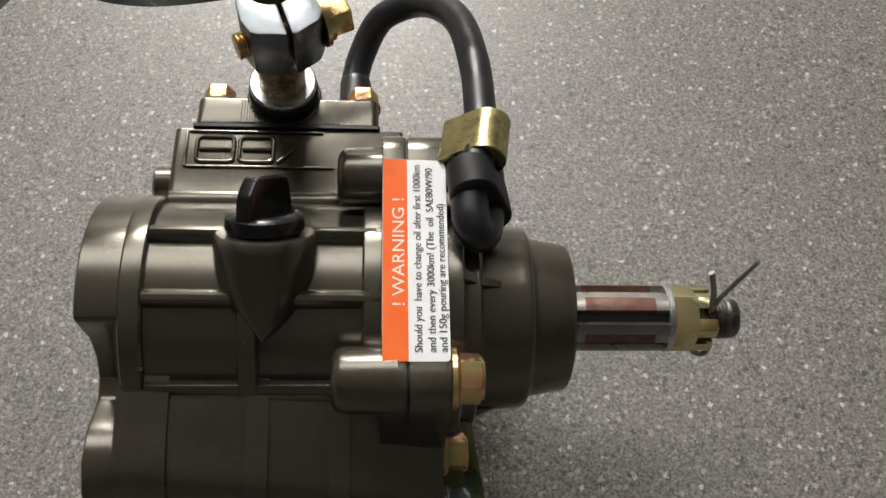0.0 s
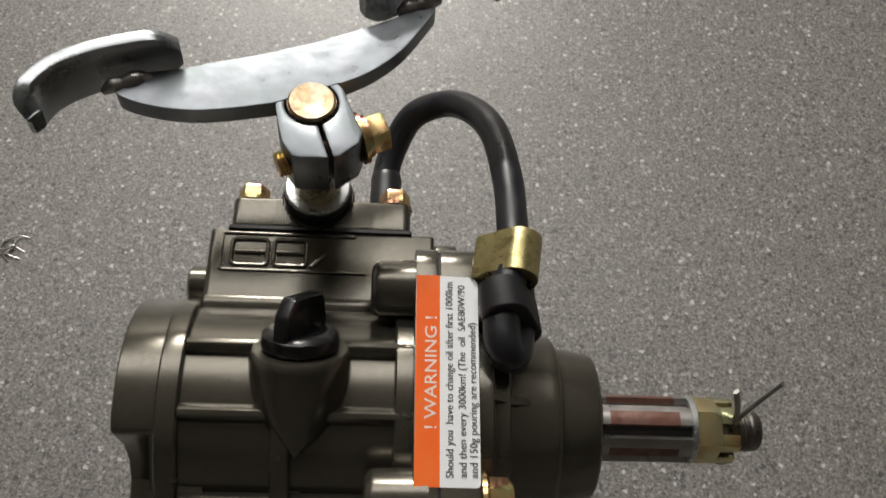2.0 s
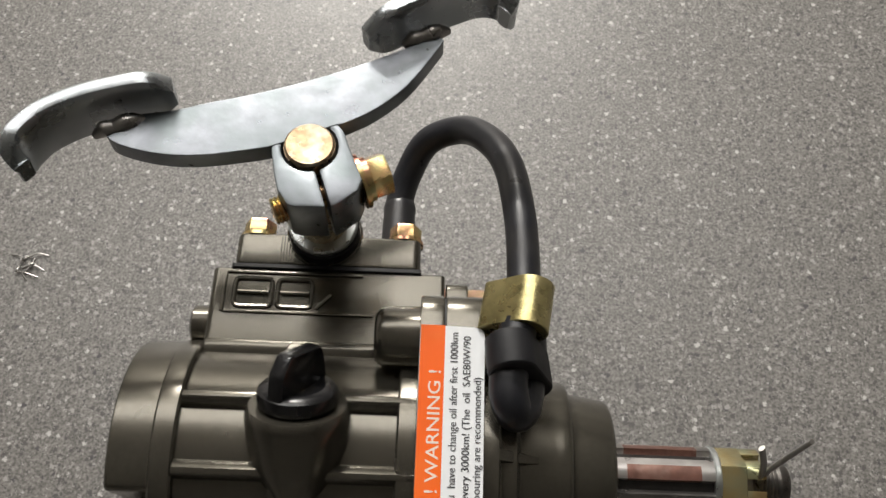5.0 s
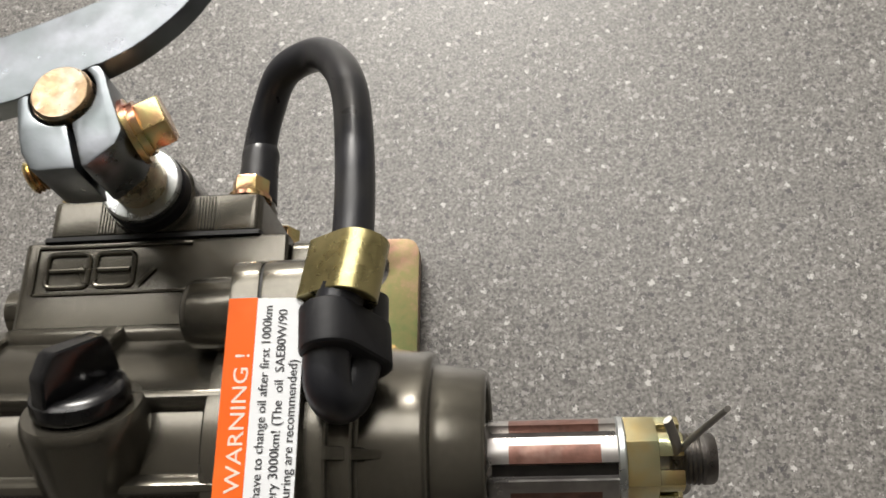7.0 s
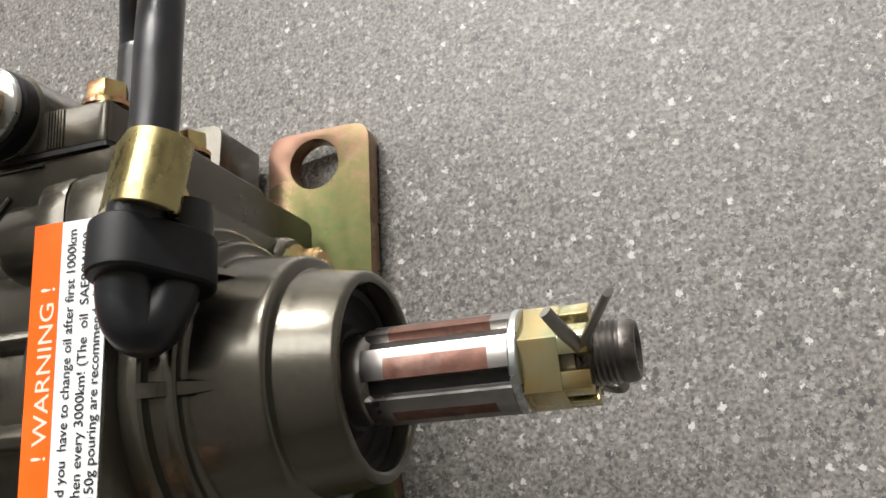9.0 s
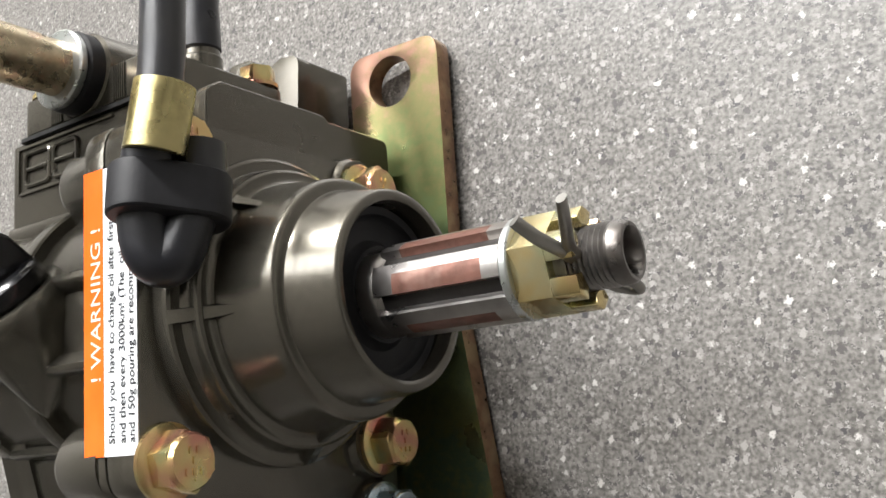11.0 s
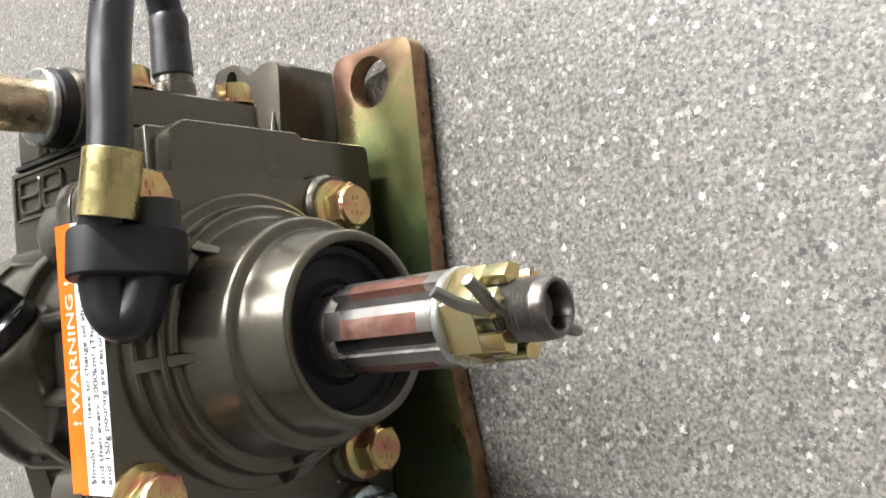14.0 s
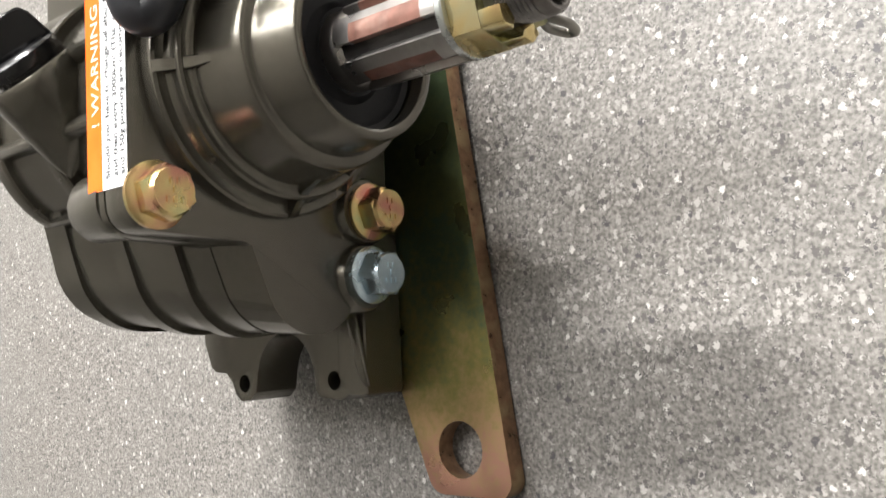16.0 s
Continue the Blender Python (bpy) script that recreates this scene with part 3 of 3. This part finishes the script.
part("thrust_washer", lathe([(26, 0), (26, 10.8), (26.6, 11.2), (28, 11.2), (28.5, 10.6), (28.5, 0)], "w", (AX, AY), 48), BRIGHT, G, "bright zinc thrust washer")
bm = lathe([(28, 0), (28, 7.7), (34, 7.7), (35, 7.9), (57, 7.9), (57.5, 7.3), (74, 7.3), (74, 0)], "w", (AX, AY), 48)
shift = part("shift_shaft", bm, PEACH_ZINC, G, "gold zinc shift shaft")
part("shaft_end", lathe([(73.9, 0), (73.9, 7.2), (74.4, 7.2), (75, 6.6), (74.8, 3), (74.6, 0)], "w", (AX, AY), 48), END_ZINC, shift, "mottled peach zinc shaft end")
bm = prism(rounded([(-78, -48, 3), (-36, -48, 3), (-36, -72, 2), (-78, -72, 2)]), "v", 55, 91, 2.0, 3)
part("rear_lug", bm, CAST, G)
bm = prism(rounded([(-78, 60, 3), (-36, 60, 3), (-34, 90.6, 4), (-42, 91.4, 4), (-49, 88.6, 4), (-56, 95, 5), (-66, 95, 4), (-72, 84, 4)]), "w", -50, -44, 1.6, 3, holes=[(-58.5, 90, 2.8)])
lug_pad = part("rear_lug_pad", bm, CAST, G)
part("lug_rib", swept([(-38.5, 60, -44.2), (-38.5, 66, -43.4), (-38.5, 74, -44.2)], [1.8, 1.4, 0.6], 14), CAST, lug_pad)
part("case_rest", prism(rounded([(-112, -30, 4), (-60, -30, 4), (-60, 40, 4), (-112, 40, 4)]), "w", -79.0, -30, 2), CAST, G)

# mounting plate
outline = rounded([(-28, 91.5, 7), (8, 91.5, 6), (7, 12, 60), (24.5, -121, 5), (21, -124.5, 4), (-7, -124.5, 7), (-20, -90, 30), (-28, -50, 30)])
bm = prism(outline, "w", -69.8, -63, 0.8, 2, holes=[(-11.5, 80, 8.7), (4.9, -110.3, 8.9)])
for f in bm.faces:
    if abs(f.normal.z) < 0.5:
        f.material_index = 1
part("mounting_plate", bm, [PLATE, PLATE_EDGE], G, "iridescent yellow zinc mounting plate with two round holes")

# oil filler
NECK = Matrix.Translation((-58 * MM, 6.5 * MM, 41.5 * MM)) @ Matrix.Rotation(radians(-46), 4, "X")
bm, rings = bmesh.new(), []
for along, wide, deep in ((0, 12.2, 12.2), (0, 13.8, 13.8), (-0.8, 14.4, 14.4), (-3, 15.0, 14.7), (-8, 14.8, 14.5), (-12, 14.4, 14.4), (-16, 13.5, 14.2), (-20, 11.8, 14), (-23, 9.8, 13.9), (-25.5, 7.4, 13.7), (-27.5, 4.8, 13.4), (-29, 2.2, 13.0), (-29.6, 0.8, 12.6)):
    rings.append([bm.verts.new((wide * math.cos(2 * math.pi * k / 64), deep * math.sin(2 * math.pi * k / 64), along)) for k in range(64)])
for a, b in zip(rings, rings[1:]):
    for k in range(64):
        bm.faces.new((a[k - 1], a[k], b[k], b[k - 1]))
bm.faces.new(rings[0])
bm.faces.new(rings[-1])
neck = part("filler_neck", bm, CAST, G, "", NECK)
bm = lathe([(-2, 0), (-2, 10), (0.6, 10), (0.8, 11.2), (1.8, 11.6), (4.6, 11.2), (5.6, 10.2), (6, 8.0), (5.2, 7), (5.2, 0)], "w", (0, 0), 48)
cap = part("filler_cap", bm, PLASTIC, G, "black plastic oil filler cap with wing grip", NECK)
bm = prism(rounded([(-11, 4.5, 0), (11, 4.5, 0), (9.5, 13, 3), (8, 15.5, 2), (-6, 17, 3), (-10, 12, 3)]), "v", -2.6, 2.6, 1.2, 3)
part("wing_grip", bm, PLASTIC, cap, "", pose(0, 0, 0, 0, 0, 62))

# warning sticker
bm = prism(rounded([(-24.1, -34.2, 1), (-5.6, -34.2, 1.5), (-5.4, 30.8, 3), (-24.1, 31.2, 1)]), "w", 42.96, 43.22)
sticker = part("warning_sticker", bm, PAPER, G, "white and orange warning sticker on the flange")
bm = prism([(-24.1, -34.2), (-17.0, -34.2), (-17.0, 31.2), (-24.1, 31.2)], "w", 43.22, 43.30)
part("orange_band", bm, ORANGE, sticker, "orange printed band")


def printed(words, u, v0, v1, height, mat, name):
    curve = bpy.data.curves.new(name, "FONT")
    curve.body, curve.resolution_u, curve.size, curve.offset = words, 3, 1.0, 0.004
    tmp = bpy.data.objects.new(name, curve)
    scene.collection.objects.link(tmp)
    bpy.context.view_layer.update()
    me = bpy.data.meshes.new_from_object(tmp.evaluated_get(bpy.context.evaluated_depsgraph_get()))
    bpy.data.objects.remove(tmp)
    bm = bmesh.new()
    bm.from_mesh(me)
    xs = [v.co.x for v in bm.verts]
    x0, x1 = min(xs), max(xs)
    for v in bm.verts:
        x, y = v.co.x, v.co.y
        v.co = (u - y * height, v0 + (x - x0) / (x1 - x0) * (v1 - v0), 43.38)
    return part(name, bm, mat, sticker)


printed("! WARNING !", -18.0, -17.6, 17.2, 5.0, WHITE_INK, "printed_heading")
printed("Should you  have to change oil after first 1000km", -13.2, -31.5, 29, 3.1, INK, "printed_line")
printed("and then every 3000km! (The  oil  SAE80W/90", -9.5, -31.5, 28, 3.1, INK, "printed_line")
printed("and 150g pouring are recommended)", -6.4, -31.5, 15.5, 3.1, INK, "printed_line")

# breather hose
bm = swept([(-34, 79, -2.6), (-34.6, 96, -2.2), (-31.4, 108, 2.6), (-24.6, 116.2, 11.6), (-12.6, 116, 20), (-3.6, 105.4, 29.6), (2.2, 90, 37.6), (5.2, 68, 43.0), (5.9, 49.3, 44.6), (5.4, 36, 46.2), (3.6, 26, 46.8)], 5.1, 24)
hose = part("breather_hose", bm, RUBBER, G, "black rubber breather hose")
part("hose_end", lathe([(78, 5.2), (79, 6.1), (89, 5.9), (92, 5.7), (94.6, 5.9), (96.4, 5.7), (98, 5.1)], "v", (-34.2, -2.4), 32), RUBBER, hose, "swollen hose end")
part("hose_nipple", lathe([(71, 0), (71, 6.4), (76, 6.2), (76.6, 5.6), (79, 5.4), (79, 0)], "v", (-34, -2.6), 32), CAST, G)
CLIP_AT = Matrix.Translation((6.6 * MM, 36.4 * MM, 46 * MM)) @ Matrix.Rotation(radians(-9), 4, "Z") @ Matrix.Rotation(radians(-5), 4, "X")
bm = prism(hull([(0.6, 0.4, 6.7), (-10.6, -3.6, 2.6)], 36), "v", -7.6, 7.6, 0.0)
lathe([(-7.75, 5.2), (-7.75, 6.4), (-7.6, 6.5), (7.6, 6.5), (7.75, 6.4), (7.75, 5.2)], "v", (0.6, 0.4), 36, bm=bm)
part("hose_clip", bm, OLIVE_ZINC, G, "olive zinc hose clip", CLIP_AT)
bm = swept([(4.2, 31, 46.9), (2.0, 22, 46.8), (1.2, 14, 46.2), (1.6, 8.5, 45.2), (3.2, 5.8, 43.2), (5.2, 7.4, 41.0), (6.4, 13, 39.2), (7.0, 19, 37.6), (7.6, 26, 36.2), (8.0, 33, 35.6)],
           [5.4, 5.6, 5.6, 5.6, 5.5, 5.6, 5.7, 5.9, 6.0, 5.4], 28)
part("rubber_elbow", bm, RUBBER, G, "black rubber return elbow")
BAND_AT = Matrix.Translation((4.6 * MM, 20.4 * MM, 41.8 * MM)) @ Matrix.Rotation(radians(-8), 4, "X") @ Matrix.Rotation(radians(5), 4, "Z")
bm = prism(hull([(-2.7, 5.5, 7.3), (2.4, -5.6, 7.5)], 36), "v", -5.8, 5.8, 1.3, 3)
part("rubber_band", bm, SEAL, G, "black rubber retaining band", BAND_AT)

# foot lever
CX, CY = -57.6, 71.6
ring = [(10.8 * math.cos(radians(a)), 10.8 * math.sin(radians(a))) for a in range(10, 191, 12)]
hole = [(8.1 * math.cos(radians(a)), 8.1 * math.sin(radians(a))) for a in range(-66, 287, 11)][::-1]
clamp = ring + [(-9.2, -9), (-7.6, -14.5), (-4.5, -19), (-2.5, -19.6), (6.1, -19.4)] + hole + [(7.5, -19.2), (9, -18.6), (14.6, -13.6), (15.6, -10)]
bm = prism([(CX + x, CY + y) for x, y in clamp], "w", 56, 73.8, 0.8, 2)
lever = part("foot_lever", bm, CHROME, G, "zinc plated double-ended foot lever")
bar = [(-115, 73), (-111, 69.5), (-100, 67), (-88, 67), (-72, 70), (-66, 72), (-52, 78.5), (-48, 80), (-40, 85), (-31, 94), (-23, 107), (-21, 112),
       (-28, 110), (-40, 103.5), (-56, 96), (-73, 89.5), (-88, 85), (-97, 82), (-110, 79)]
def smooth_loop(p, steps=4):
    out = []
    for i in range(len(p)):
        a, b, c, d = (Vector(p[(i + j) % len(p)]) for j in (-1, 0, 1, 2))
        for k in range(steps):
            t = k / steps
            q = 0.5 * (2 * b + (c - a) * t + (2 * a - 5 * b + 4 * c - d) * t * t + (3 * b - a - 3 * c + d) * t ** 3)
            out.append((q.x, q.y))
    return out


part("arm", prism(smooth_loop(bar), "w", 67.5, 74, 2.2, 4), CHROME, lever)


def pad(path, height, parent):
    """A foot pad: an upright rounded strip with a hooked end."""
    P = [Vector((x, y, 0)) for x, y in path]
    pts = []
    for i in range(len(P) - 1):
        a, b, c, d = P[max(i - 1, 0)], P[i], P[i + 1], P[min(i + 2, len(P) - 1)]
        for k in range(6):
            t = k / 6
            pts.append(0.5 * (2 * b + (c - a) * t + (2 * a - 5 * b + 4 * c - d) * t * t + (3 * b - a - 3 * c + d) * t ** 3))
    pts.append(P[-1])
    total = sum((q - p).length for p, q in zip(pts, pts[1:]))
    bm, rings, along = bmesh.new(), [], 0.0
    for i, p in enumerate(pts):
        if i:
            along += (p - pts[i - 1]).length
        end = min(along, total - along)
        top = height / 2 * math.sqrt(max(0.15, 1 - max(0, 1 - end / (height / 2)) ** 2))
        t = (pts[min(i + 1, len(pts) - 1)] - pts[max(i - 1, 0)]).normalized()
        side = Vector((-t.y, t.x, 0))
        section = [(-1.3, -top), (1.5, -top), (2.0, -top * 0.9), (2.4, top * 0.55), (2.6, top * 0.8), (1.9, top * 0.96), (0.4, top), (-1.6, top * 0.98), (-2.6, top * 0.88), (-2.4, top * 0.7), (-1.7, top * 0.5), (-1.7, -top * 0.9)]
        rings.append([bm.verts.new(p + side * x + Vector((0, 0, 75.8 + z))) for x, z in section])
    for a, b in zip(rings, rings[1:]):
        for k in range(len(a)):
            bm.faces.new((a[k - 1], a[k], b[k], b[k - 1]))
    bm.faces.new(rings[0])
    bm.faces.new(rings[-1])
    bevel(bm, 0.5, 2, 40)
    return part("foot_pad", bm, PAD_ZINC, parent, "bright zinc foot pad")


pad([(-97.5, 87), (-112, 83), (-123, 78.6), (-131.4, 73), (-136, 66.4), (-136.4, 61.2), (-133.6, 58.4)], 19, lever)
pad([(-44, 109), (-30, 118.2), (-18, 125), (-9.6, 128.6), (-3.2, 127.4), (-0.8, 122.8), (-3.0, 119.4)], 19, lever)
for x, y in ((-112, 76), (-26, 113)):
    bead = swept([(x - 7, y - 3.4, 72.6), (x - 4, y - 1.6, 73.8), (x - 1.5, y - 0.6, 73.5), (x + 1.5, y + 0.8, 74.0), (x + 4, y + 2, 73.5), (x + 7, y + 3, 72.8)], [0.9, 2.5, 2.3, 2.7, 2.4, 0.9], 16)
    part("weld_bead", bead, STEEL, lever, "dark weld bead")
# pinch bolt through the clamp
BOLT = Matrix.Translation((-51.4 * MM, 62.4 * MM, 64.5 * MM)) @ Matrix.Rotation(radians(25), 4, "Z")
bm = lathe([(-18, 0)] + [(-17.5 + 0.55 * k, 4.1 if k % 2 else 3.6) for k in range(14)] + [(-9, 3.8), (9, 3.8), (9, 0)], "u", (0, 0), 24)
part("pinch_bolt", bm, GOLD, lever, "gold zinc pinch bolt", BOLT)
part("spring_washer", lathe([(8.4, 0), (8.4, 8.2), (9.8, 8.2), (9.8, 6.8), (11.6, 6.8), (11.6, 0)], "u", (0, 0), 32), GOLD, lever, "", BOLT)
bm = prism(hexagon(11.5, 10), "u", 11.4, 17.4, 0.6, 2)
part("bolt_head", bm, GOLD, lever, "", BOLT)

# scrap of swarf on the floor
def scrap():
    bm = bmesh.new()
    for k in range(7):
        a = random.uniform(0, 6.28)
        pts = [(random.uniform(-4, 4) + 2 * j * math.cos(a), random.uniform(-4, 4) + 2.6 * j * math.sin(a), 0.5 + 1.4 * random.random() * (j in (1, 2))) for j in range(4)]
        swept(pts, 0.28, 8, bm=bm, steps=5)
    ob = part("metal_scrap", bm, STEEL, None, "crumpled curl of dull steel swarf lying on the floor", pose(-0.214, 0.231, 0))
    return tagged(ob, category="scrap")


scrap()
